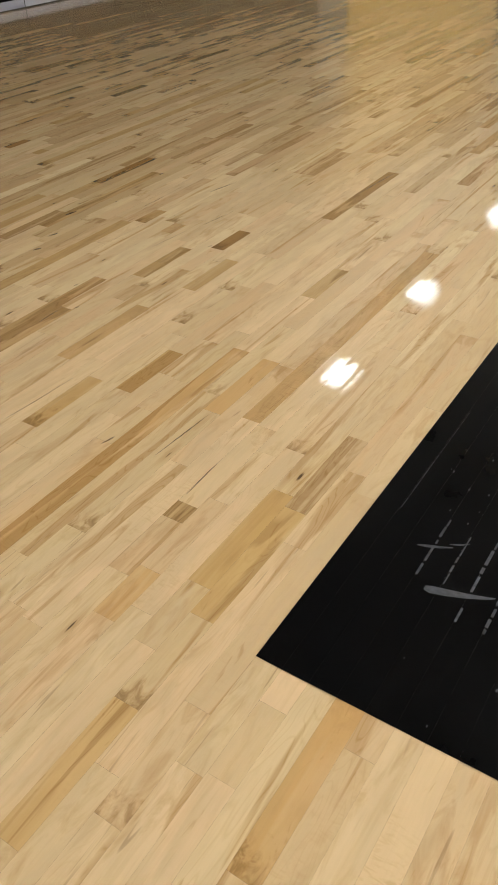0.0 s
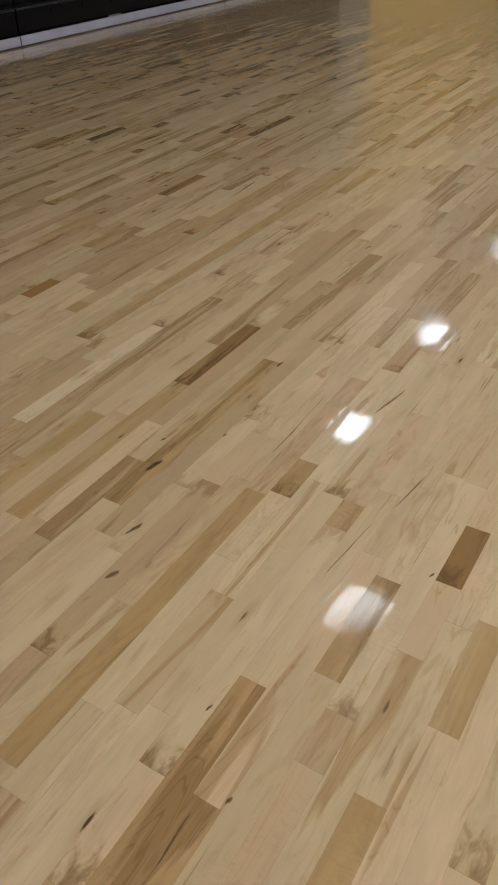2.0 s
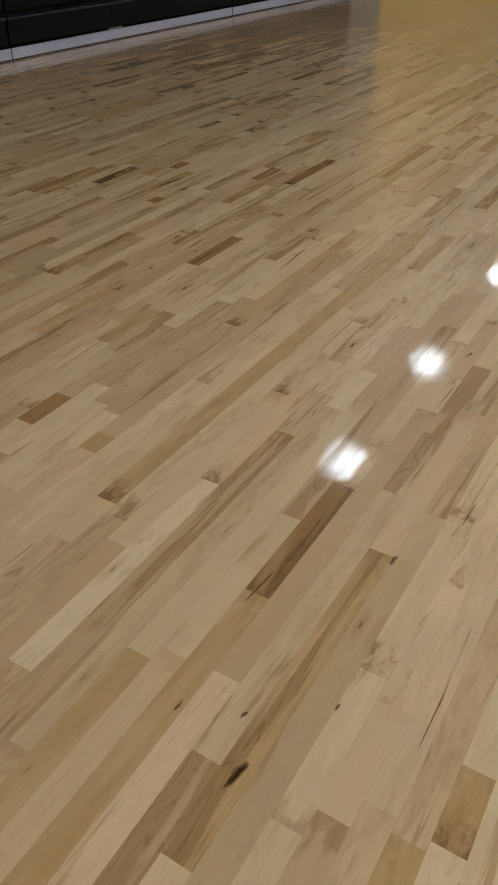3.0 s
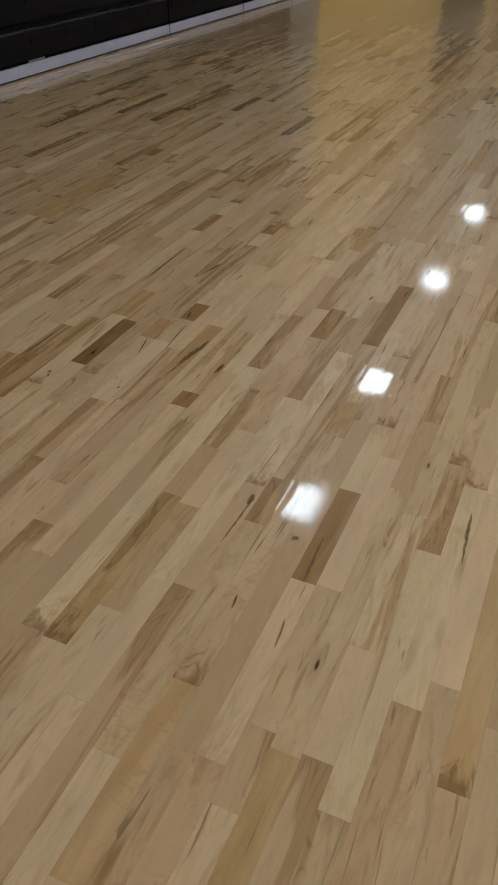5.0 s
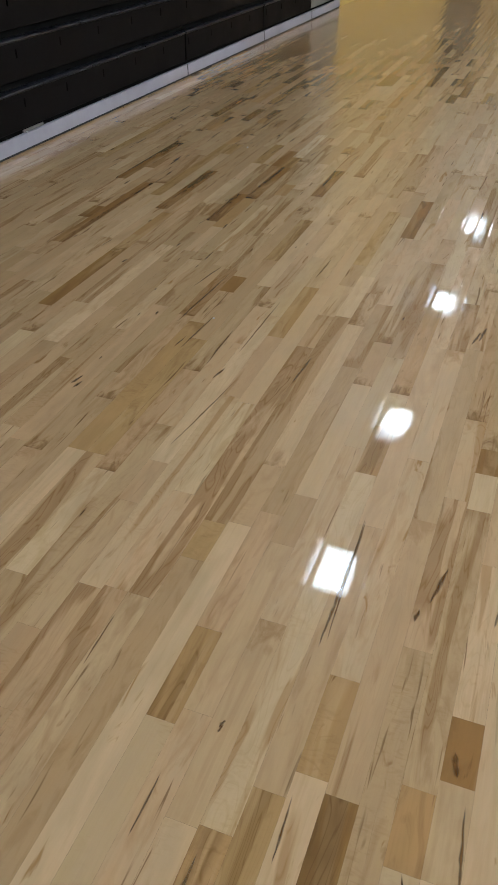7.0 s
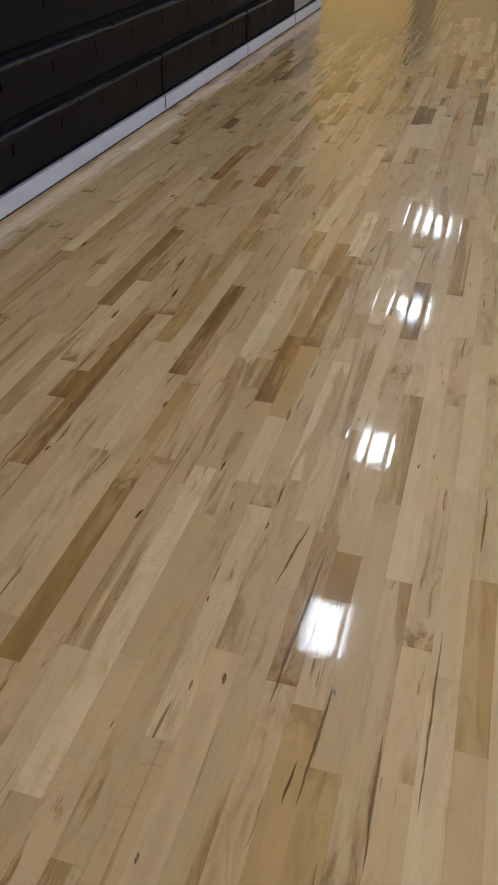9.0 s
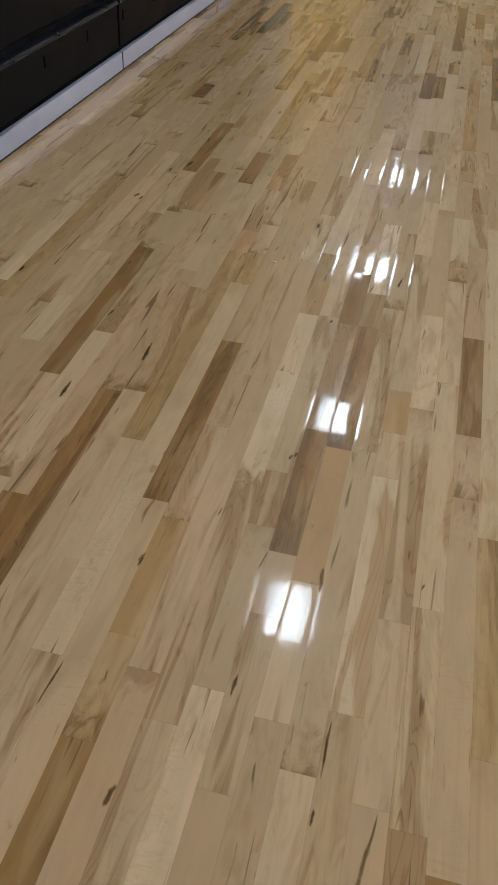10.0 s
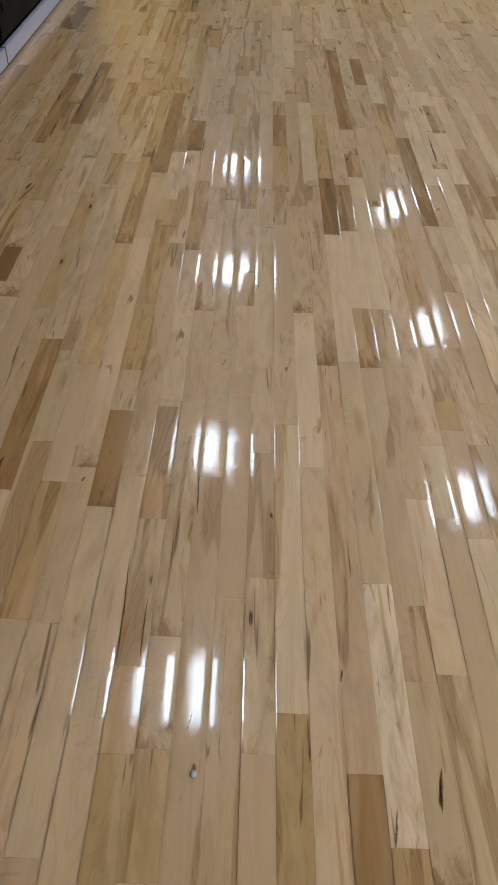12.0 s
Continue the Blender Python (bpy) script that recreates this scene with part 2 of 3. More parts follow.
MAT_AISLE_LAMP = glowing("aisle_lamp_diffuser", (0.77, 0.885, 1.0, 1), AISLE_LAMP_STRENGTH)
MAT_DIM_LAMP = glowing("dim_lamp_diffuser", (0.80, 0.90, 1.0, 1), 9.5)
MAT_FILL_LAMP = glowing("fill_lamp_diffuser", (0.84, 0.92, 1.0, 1), FILL_LAMP_STRENGTH)


# ---- mesh helpers ----
def part(name, bm, material, parent=None, label="", smooth=False):
    """Links a bmesh as one mesh object under a thing or a part."""
    me = bpy.data.meshes.new(name)
    bm.normal_update()
    bm.to_mesh(me)
    bm.free()
    me.materials.append(material)
    if smooth:
        for f in me.polygons:
            f.use_smooth = True
    ob = new(name, me)
    ob.parent = parent
    return tagged(ob, label)


def box(x0, x1, y0, y1, z0, z1, bevel=0.0):
    bm = bmesh.new()
    bmesh.ops.create_cube(bm, size=1.0)
    for v in bm.verts:
        v.co = ((x0 + x1) / 2 + v.co.x * (x1 - x0), (y0 + y1) / 2 + v.co.y * (y1 - y0), (z0 + z1) / 2 + v.co.z * (z1 - z0))
    if bevel:
        bmesh.ops.bevel(bm, geom=bm.edges[:], offset=bevel, segments=2, profile=0.5, affect="EDGES")
    return bm


def extruded(profile, y0, y1):
    """A profile of (x, z) points drawn out along y, with closed ends."""
    bm = bmesh.new()
    a = [bm.verts.new((x, y0, z)) for x, z in profile]
    b = [bm.verts.new((x, y1, z)) for x, z in profile]
    n = len(profile)
    for i in range(n):
        j = (i + 1) % n
        bm.faces.new((a[i], a[j], b[j], b[i]))
    bm.faces.new(a[::-1])
    bm.faces.new(b)
    bmesh.ops.recalc_face_normals(bm, faces=bm.faces[:])
    return bm


def rod(p, q, radius, sides=8):
    bm = bmesh.new()
    p, q = Vector(p), Vector(q)
    bmesh.ops.create_cone(bm, cap_ends=True, segments=sides, radius1=radius, radius2=radius, depth=(q - p).length)
    m = Matrix.Translation((p + q) / 2) @ (q - p).to_track_quat("Z", "Y").to_matrix().to_4x4()
    bmesh.ops.transform(bm, matrix=m, verts=bm.verts[:])
    return bm


# ---- the hall ----
WEST, EAST, SOUTH, NORTH, ROOF = -9.3, 13.0, -7.0, 33.0, 9.4


def structure(name, bm, material, label):
    return tagged(part(name, bm, material, None, label), category=name.split("_")[0], kind="structure")


floor = structure("floor", box(WEST, EAST, SOUTH, NORTH, -0.25, -0.004), MAT_SUBFLOOR, "glossy varnished maple strip floor of a sports hall")
FRONT = -7.47
BAND = 4.6


def two_tone(name, x0, x1, y0, y1, label):
    """A wall with an ochre lower band and a grey upper part."""
    wall = structure(name, box(x0, x1, y0, y1, -0.25, BAND), MAT_YELLOW, label)
    part("upper_wall", box(x0, x1, y0, y1, BAND, ROOF), MAT_GREY_WALL, wall, "grey painted upper wall")


structure("wall_west", box(WEST - 0.2, WEST, SOUTH - 0.2, NORTH + 0.2, -0.25, ROOF), MAT_GREY_WALL, "grey painted hall wall behind the bleachers")
two_tone("wall_west_middle", WEST + 0.004, FRONT, 14.63, 23.28, "ochre and grey wall flush with the bleacher fronts")
two_tone("wall_west_end", WEST + 0.004, FRONT, 29.82, NORTH - 0.004, "ochre and grey wall at the hall corner")
two_tone("wall_north", WEST, EAST, NORTH, NORTH + 0.2, "end wall of the hall, ochre below and grey above")
structure("wall_east", box(EAST, EAST + 0.2, SOUTH - 0.2, NORTH + 0.2, -0.25, ROOF), MAT_CREAM, "cream painted long wall of the hall")
structure("wall_south", box(WEST, EAST, SOUTH - 0.2, SOUTH, -0.25, ROOF), MAT_CREAM, "cream painted end wall of the hall")
structure("ceiling", box(WEST - 0.2, EAST + 0.2, SOUTH - 0.2, NORTH + 0.2, ROOF, ROOF + 0.2), MAT_CEILING, "grey painted metal deck ceiling")


# ---- high-bay lamps ----
LAMP_Z = 8.0


def high_bay_light(material, width, length, label):
    lamp = tagged(new("high_bay_light"), label, "ceiling light", "high-bay lamps of the hall")
    w, l = width / 2, length / 2
    housing = extruded([(-w - 0.03, 0.0), (-w, 0.0), (-w, 0.03), (w, 0.03), (w, 0.0), (w + 0.03, 0.0), (w + 0.03, 0.05), (w * 0.5, 0.12), (-w * 0.5, 0.12), (-w - 0.03, 0.05)], -l - 0.03, l + 0.03)
    part("housing", housing, MAT_HOUSING, lamp, "white enamelled metal housing")
    part("diffuser", box(-w + 0.002, w - 0.002, -l, l, 0.004, 0.024), material, lamp, "glowing white diffuser panel")
    for s in (-1, 1):
        part("cable", rod((0, s * l * 0.8, 0.12), (0, s * l * 0.8, ROOF - LAMP_Z), 0.006), MAT_CABLE, lamp)
    return lamp


first = high_bay_light(MAT_AISLE_LAMP, 0.55, 0.92, "bright white rectangular high-bay lamp hung from the ceiling")
first.matrix_basis = pose(-6.68, 13.2, LAMP_Z)
places = [(-6.68, y) for y in (17.85, 24.0, 30.1)] + [(-2.2, y) for y in (17.0, 22.0, 28.0)]
for x, y in places:
    copy_thing(first, pose(x, y, LAMP_Z))
# unseen lamps added over the court to raise the light on the floor
places = [(x, y) for x in (2.6, 4.5, 6.4, 8.3, 10.2, 12.1) for y in (-1.6, 0.4, 2.4, 4.4, 6.4, 8.4, 10.4, 12.4, 16.7, 22.4) if x > 3 or y > 5]
court = high_bay_light(MAT_FILL_LAMP, 0.55, 0.92, "added unseen rectangular lamp over the court that brightens the floor")
court.matrix_basis = pose(places[0][0], places[0][1], LAMP_Z)
for x, y in places[1:]:
    copy_thing(court, pose(x, y, LAMP_Z))

def baffled_light(x, y, z, ahead, label):
    """A dimmer lamp behind deep slanting baffles. These are added, unseen, to let it be seen from a narrow strip of the
    floor only.
    """
    lamp = tagged(new("baffled_light"), label, "ceiling light")
    lamp.matrix_basis = pose(x, y, z)
    part("diffuser", box(-0.42, 0.42, -0.46, 0.46, 0.0, 0.02), MAT_DIM_LAMP, lamp, "dim white diffuser panel")
    part("housing", box(-0.45, 0.45, -0.49, 0.49, 0.022, 0.12), MAT_HOUSING, lamp, "white enamelled metal housing")
    for s in (-1, 1):
        part("cable", rod((0, s * 0.4, 0.12), (0, s * 0.4, ROOF - z), 0.006), MAT_CABLE, lamp)
    down = Vector((0.254, -0.625, -0.738))
    along = down.cross(Vector(ahead)).cross(Vector((0, 0, 1))).normalized()
    lie = Vector((-along.y, along.x, 0))
    # added blades that cut off the lamp's reflection outside that strip
    for i in range(-14, 15):
        mid = along * (i * 0.045)
        bm = bmesh.new()
        corners = [mid - lie * 0.6, mid + lie * 0.6, mid + lie * 0.6 + down * 0.8, mid - lie * 0.6 + down * 0.8]
        front = [bm.verts.new(c + along * 0.001 + Vector((0, 0, -0.004))) for c in corners]
        back = [bm.verts.new(c - along * 0.001 + Vector((0, 0, -0.004))) for c in corners]
        bm.faces.new(front)
        bm.faces.new(back[::-1])
        for j in range(4):
            k = (j + 1) % 4
            bm.faces.new((front[k], front[j], back[j], back[k]))
        part("baffle", bm, MAT_BODY, lamp, "added unseen black blade that hides the lamp" if i == -14 else "")
    return lamp


baffled_light(-4.45, 8.76, LAMP_Z, (-0.77, 0.63, 0.0), "dim square ceiling lamp behind added unseen black blades")

# ---- folded bleachers along the west wall ----
PITCH = 0.246
PANEL = [(-0.035, 0.0), (-0.004, 0.0), (0.0, 0.006), (0.003, 0.150), (0.006, 0.185)]
NOSE = [(-0.035, 0.186), (0.0062, 0.186), (0.011, 0.189), (0.013, 0.195), (0.010, 0.201), (0.003, 0.205), (-0.035, 0.206)]


def bleacher_bank(y0, y1, low_joints, high_joints, grey_from, rows, slots, label):
    bank = tagged(new("folded_bleacher"), label, "bleacher", "folded bleachers")
    bank.matrix_basis = pose(FRONT, (y0 + y1) / 2, 0)
    mid = (y0 + y1) / 2
    part("core", box(-1.55, -0.04, y0 - mid + 0.02, y1 - mid - 0.02, 0.0, 0.12 + rows * PITCH), MAT_BODY, bank, "black steel understructure")
    for row in range(rows):
        z = 0.114 + row * PITCH
        back = -0.003 * row
        cuts = low_joints if row == 0 else high_joints
        for a, b in zip(cuts, cuts[1:]):
            grey = a >= grey_from
            a2, b2 = a - mid + 0.012, b - mid - 0.012
            prof = [(x + back, zz + z) for x, zz in PANEL + [(-0.035, 0.185)]]
            panel = part("front_panel", extruded(prof, a2, b2), MAT_GREY_PANEL if grey else MAT_PANEL, bank, "light grey front panel" if grey else "")
            nose = [(x + back, zz + z) for x, zz in NOSE]
            part("nosing", extruded(nose, a2, b2), MAT_GREY_PANEL if grey else MAT_NOSE_HIGHLIGHT, panel)
            if slots and row < 3:
                k = math.ceil((max(a, 5.2) - 8.95) / 0.437)
                while 8.95 + 0.437 * k < min(b, 13.3) - 0.03:
                    y = 8.95 + 0.437 * k - mid
                    if y + mid > a + 0.03:
                        # a thin black plate on the face gives the slot its dark inside
                        part("slot", box(back + 0.0012, back + 0.0035, y - 0.0065, y + 0.0065, z + 0.108, z + 0.154), MAT_SLOT_SHADE, panel)
                    k += 1
    for a, b in zip(low_joints, low_joints[1:]):
        a2, b2 = a - mid + 0.005, b - mid - 0.005
        kick = part("kick_board", box(-0.012, 0.012, a2, b2, 0.014, 0.092, 0.0025), MAT_KICK, bank, "pale grey painted metal kick board")
        if a > y0:
            part("joint", box(-0.012, 0.0135, a2 - 0.009, a2 - 0.001, 0.014, 0.092), MAT_SEAL, kick, "dark joint")
        count = max(2, round((b - a) / 0.85))
        for i in range(count):
            y = a2 + (b2 - a2) * (i + 0.5) / count
            part("bolt", rod((0.004, y, 0.091), (0.004, y, 0.0985), 0.006), MAT_BOLT, kick)
    part("rubber_strip", box(-0.03, 0.002, y0 - mid, y1 - mid, 0.0, 0.014), MAT_SEAL, bank, "black rubber strip")
    return bank


bank = bleacher_bank(-3.75, 14.6, [-3.75, -0.25, 3.25, 6.75, 10.2, 11.93, 13.45, 14.6], [-3.75, -0.25, 3.25, 6.75, 13.45, 14.6], 13.4, 12, True,
                     "folded black bleacher with a pale metal kick board")
part("cover_plate", box(-0.004, 0.002, 8.02 - 5.425, 8.22 - 5.425, 0.094, 0.110), MAT_GREY_PANEL, bank, "small grey metal plate")
bleacher_bank(23.3, 29.8, [23.3, 26.8, 29.8], [23.3, 26.8, 29.8], 99.0, 12, False, "folded black bleacher at the far end of the hall")


# ---- the maple floor, board by board ----
BOARD, SEAM = 0.05738, -0.541
# boards that stand out: column, start, end, grade
NOTED_A = [(3, 0.41, 0.76, 2), (-3, 0.26, 0.55, 2), (-3, 0.78, 1.15, 2), (-3, 1.16, 1.47, 1), (-4, 0.85, 1.19, 2), (-6, 0.68, 0.83, 2),
           (-7, 0.98, 1.04, 3), (-8, 1.40, 2.65, 2), (-10, 1.38, 1.69, 2), (-12, 0.60, 1.70, 2), (-12, 2.11, 2.36, 2), (-15, 1.34, 1.59, 2),
           (-17, 1.08, 1.35, 2), (-17, 2.77, 3.43, 2), (-19, 1.96, 2.24, 2), (-20, 1.39, 1.78, 3), (-21, 2.30, 2.50, 3), (-22, 1.78, 1.90, 1),
           (-23, 1.96, 2.09, 2), (-23, 2.11, 2.25, 2)]
NOTED_B = [(-24, 1.17, 1.64, 2), (-25, 1.23, 1.88, 2), (-26, 2.34, 2.44, 2), (-29, 2.38, 2.53, 2), (-30, 1.52, 2.36, 2), (-35, 2.15, 2.93, 2),
           (-38, 1.99, 2.68, 2), (-38, 2.68, 3.10, 3), (-40, 2.04, 2.43, 2), (-43, 2.29, 2.94, 5), (-44, 4.45, 4.87, 2), (-44, 5.29, 6.35, 2),
           (-46, 2.75, 4.84, 2), (-49, 2.88, 2.96, 2), (-50, 3.68, 4.72, 2), (-53, 2.89, 3.05, 3), (-55, 3.36, 3.63, 2), (-57, 4.03, 4.37, 3),
           (-59, 3.29, 3.69, 2), (-59, 4.58, 4.76, 2)]
NOTED_C = [(-60, 4.16, 4.34, 2), (-60, 5.12, 5.62, 3), (-63, 5.09, 5.32, 3), (-64, 3.67, 4.17, 2), (-65, 5.87, 6.14, 2), (-67, 4.53, 4.61, 3),
           (-69, 4.64, 5.02, 2), (-71, 5.02, 5.15, 3), (-72, 4.85, 4.99, 2), (-72, 5.88, 5.99, 3), (-74, 4.61, 4.93, 3), (-75, 4.95, 5.16, 2),
           (-76, 4.35, 4.90, 2), (-77, 4.34, 4.81, 2), (-77, 5.78, 6.00, 2), (-77, 6.18, 6.90, 2), (-80, 4.96, 5.18, 2), (-81, 7.40, 7.89, 3),
           (-82, 5.35, 5.48, 2), (-83, 7.06, 7.70, 2)]
NOTED_D = [(-85, 6.39, 6.80, 2), (-89, 5.62, 6.29, 2), (-89, 6.99, 7.47, 2), (-89, 10.41, 11.21, 3), (-90, 5.62, 6.40, 2), (-90, 6.66, 6.80, 3),
           (-90, 7.79, 8.22, 3), (-91, 6.85, 7.26, 1), (-91, 8.53, 8.63, 2), (-91, 9.34, 9.45, 2), (-91, 11.87, 12.29, 3), (-93, 7.75, 7.92, 2),
           (-94, 9.58, 9.87, 2), (-94, 10.35, 10.72, 3), (-95, 7.26, 7.66, 2), (-95, 7.72, 8.19, 3), (-95, 8.19, 8.38, 2), (-95, 8.38, 8.87, 5),
           (-96, 7.32, 7.71, 3), (-96, 8.19, 8.49, 3)]
NOTED_E = [(-98, 8.21, 8.59, 2), (-98, 11.07, 11.42, 3), (-100, 6.34, 6.86, 3), (-100, 6.86, 7.06, 2), (-100, 7.06, 7.35, 2), (-101, 7.39, 8.01, 3),
           (-101, 11.94, 12.26, 2), (-102, 8.32, 8.52, 2), (-103, 7.56, 8.51, 2), (-103, 8.41, 8.67, 2), (-103, 9.02, 9.39, 2), (-104, 10.99, 11.32, 3),
           (-105, 6.88, 7.72, 3), (-105, 9.05, 9.37, 3), (-106, 7.18, 7.33, 3), (-106, 10.77, 11.66, 3), (-107, 8.76, 9.12, 2), (-108, 7.74, 8.45, 3),
           (-109, 9.09, 9.66, 3), (-113, 8.04, 8.96, 2)]
NOTED_F = [(-113, 11.23, 12.07, 3), (-116, 10.61, 10.83, 2)]
noted = {}
for col, a, b, grade in NOTED_A + NOTED_B + NOTED_C + NOTED_D + NOTED_E + NOTED_F:
    if col > -23 and b < 2.0:  # honey-coloured boards round the painted area
        grade = {2: 4, 3: 2}.get(grade, grade)
    noted.setdefault(col, []).append((a, b, grade))

rng = random.Random(11)
boards = []  # column, start, end, grade
first_col, last_col = math.ceil((WEST - SEAM) / BOARD), math.floor((EAST - SEAM) / BOARD) - 1
for col in range(first_col, last_col + 1):
    fixed = []
    for a, b, grade in sorted(noted.get(col, [])):
        if fixed and a - fixed[-1][1] < 0.14:
            a = fixed[-1][1]
        fixed.append((a, b, grade))
    y = SOUTH - rng.uniform(0.0, 0.6)
    while y < NORTH:
        ahead = [f for f in fixed if f[0] >= y - 1e-6]
        limit = ahead[0][0] if ahead else NORTH
        if limit - y < 1e-4 and ahead:
            boards.append((col, *ahead[0]))
            y = ahead[0][1]
            continue
        size = rng.choice((rng.uniform(0.16, 0.45), rng.uniform(0.3, 0.8), rng.uniform(0.5, 1.15)))
        end = min(y + size, limit)
        if limit - end < 0.14:
            end = limit
        r = rng.random()
        if -7.6 < SEAM + col * BOARD < -5.6 + max(0.0, 6.0 - y) * 0.2 and 1.0 < y < 16.0:
            r = 0.34 + 0.66 * r  # browner boards along the bleachers
            if SEAM + col * BOARD < -6.2 and y > 5.5:
                r = 0.30 + 0.70 * r if y < 9.5 else 0.52 + 0.48 * r
        elif -6.6 < SEAM + col * BOARD < 0.5 and 0.0 < y < 9.0:
            r *= 0.93
        if SEAM + col * BOARD > -2.2 and y < 3.2:
            r *= 0.5  # clearer boards round the painted area
        across = SEAM + col * BOARD + 0.75 * y
        if -2.9 < across < 1.2 and y < 9.5 and r > 0.88:
            r = 0.3 + 0.5 * rng.random()  # few dark boards along the aisle but for the noted ones
        if y > 11.5 and SEAM + col * BOARD > -6.4:
            r *= 0.85
        boards.append((col, y, end, 0 if r < 0.50 else 1 if r < 0.88 else 2 if r < 0.985 else 3))
        y = end


def add_reach(me, lengths):
    """Each board's distance from its two ends, for the wood's figure."""
    data = []
    for length in lengths:
        data += [0.0, length, 0.0] * 7 + [length, 0.0, 0.0] * 7
    me.attributes.new("reach", "FLOAT_VECTOR", "POINT").data.foreach_set("vector", data)


def board_verts(col, a, b):
    """One strip: a slightly crowned top with eased edges and short flanks. The boards lie less flat further up the hall."""
    worn = min(1.0, max(0.0, ((a + b) / 2 - 7.85) / 0.35))
    crown = rng.uniform(0.0, 0.00004) * (1 - worn) + rng.uniform(0.00012, 0.00032) * worn
    lean = 0.0004 if a < 8.7 else 0.00022
    tilt = rng.uniform(-1, 1) * (0.00004 + 0.00056 * worn) - lean * worn
    eased = min(1.0, max(0.0, (a - 6.5) / 0.4))
    ease = 0.00001 + 0.00003 * eased * round(rng.random()) + worn * (0.00005 + 0.00022 * rng.random() ** 1.5)
    rim = 0.975 - 0.065 * worn
    lift = rng.uniform(-0.00012, 0.00012)
    x0, half = SEAM + (col + 0.5) * BOARD, BOARD / 2 - 0.00009
    a, b = a + 0.00012, b - 0.00012
    out = []
    for y in (a, b):
        for s, drop in ((-1.0, 1.0), (-rim, 0.1), (-0.55, 0.0), (0.0, 0.0), (0.55, 0.0), (rim, 0.1), (1.0, 1.0)):
            out.append((x0 + s * half, y, -drop * ease - crown * s * s + tilt * s + lift))
    return out


BOARD_FACES = [(i, i + 1, i + 8, i + 7) for i in range(6)]
SMOOTH = [True] * 6
near, rest_verts, rest_faces, rest_grade, rest_length = [], [], [], [], []
for col, a, b, grade in boards:
    xc, yc = SEAM + (col + 0.5) * BOARD, (a + b) / 2
    if -6.75 < xc < -5.55 and 8.0 < yc < 12.2 and len(near) < 300:
        near.append((col, a, b, grade))
        continue
    base = len(rest_verts)
    rest_verts.extend(board_verts(col, a, b))
    rest_faces.extend([tuple(base + i for i in f[::-1]) for f in BOARD_FACES])
    rest_grade.extend([grade] * 6)
    rest_length.append(b - a)
me = bpy.data.meshes.new("planks")
me.from_pydata(rest_verts, [], rest_faces)
for m in GRADES:
    me.materials.append(m)
me.polygons.foreach_set("material_index", rest_grade)
me.polygons.foreach_set("use_smooth", [True] * len(rest_faces))
add_reach(me, rest_length)
me.update()
planks = tagged(new("planks", me), "varnished maple strips of mixed cream and brown tones", kind="stuff")
planks.parent = floor
for col, a, b, grade in near:
    me = bpy.data.meshes.new("plank")
    me.from_pydata(board_verts(col, a, b), [], [f[::-1] for f in BOARD_FACES])
    me.materials.append(GRADES[grade])
    me.polygons.foreach_set("use_smooth", SMOOTH)
    add_reach(me, [b - a])
    me.update()
    new("plank", me).parent = floor


# ---- knots, cracks and mineral streaks in the boards ----
MAT_KNOT = stained("knot_dark", (0.26, 0.12, 0.036, 1), (0.13, 0.055, 0.015, 1))
MAT_STREAK = stained("mineral_streak", (0.31, 0.175, 0.07, 1), (0.22, 0.115, 0.042, 1))
# two ends, width in millimetres, and 0 for dark or 1 for brown
MARKS_A = [(-1.566, 1.06, -1.549, 1.32, 5, 0), (-1.100, 1.14, -1.088, 1.37, 6, 0), (-0.938, 1.06, -0.944, 1.21, 6, 0), (-1.255, 1.11, -1.243, 1.16, 10, 1),
           (-1.513, 3.06, -1.479, 3.47, 8, 1), (-1.897, 1.51, -1.900, 1.62, 8, 1), (-1.913, 2.47, -1.895, 2.63, 5, 0), (-1.989, 1.78, -1.985, 1.80, 8, 0),
           (-1.761, 2.30, -1.756, 2.32, 8, 0), (-1.862, 1.65, -1.858, 1.67, 10, 0), (-1.958, 2.19, -1.938, 2.40, 4, 1), (-2.418, 2.07, -2.405, 2.13, 16, 0),
           (-2.525, 2.28, -2.510, 2.35, 16, 0), (-2.368, 1.94, -2.360, 1.98, 20, 1), (-2.123, 2.81, -2.100, 2.98, 12, 1), (-2.678, 2.68, -2.685, 2.98, 16, 1)]
MARKS_B = [(-2.519, 2.29, -2.512, 2.35, 26, 1), (-2.568, 2.41, -2.565, 2.43, 12, 0), (-2.488, 2.90, -2.486, 2.94, 16, 0), (-2.431, 2.51, -2.428, 2.53, 8, 0),
           (-2.677, 2.36, -2.679, 2.39, 10, 0), (-2.399, 3.10, -2.394, 3.21, 6, 0), (-2.278, 2.51, -2.278, 2.69, 5, 1), (-2.705, 2.64, -2.692, 2.76, 8, 0),
           (-3.194, 2.45, -3.190, 2.56, 4, 0), (-3.475, 4.22, -3.491, 4.42, 14, 1), (-4.590, 5.03, -4.601, 5.08, 16, 0), (-2.645, 3.88, -2.633, 3.93, 16, 0),
           (-3.556, 5.61, -3.562, 5.63, 14, 1), (-4.874, 5.23, -4.892, 5.62, 6, 0), (-3.893, 3.89, -3.900, 3.94, 9, 0), (-4.338, 4.74, -4.337, 4.80, 12, 0)]
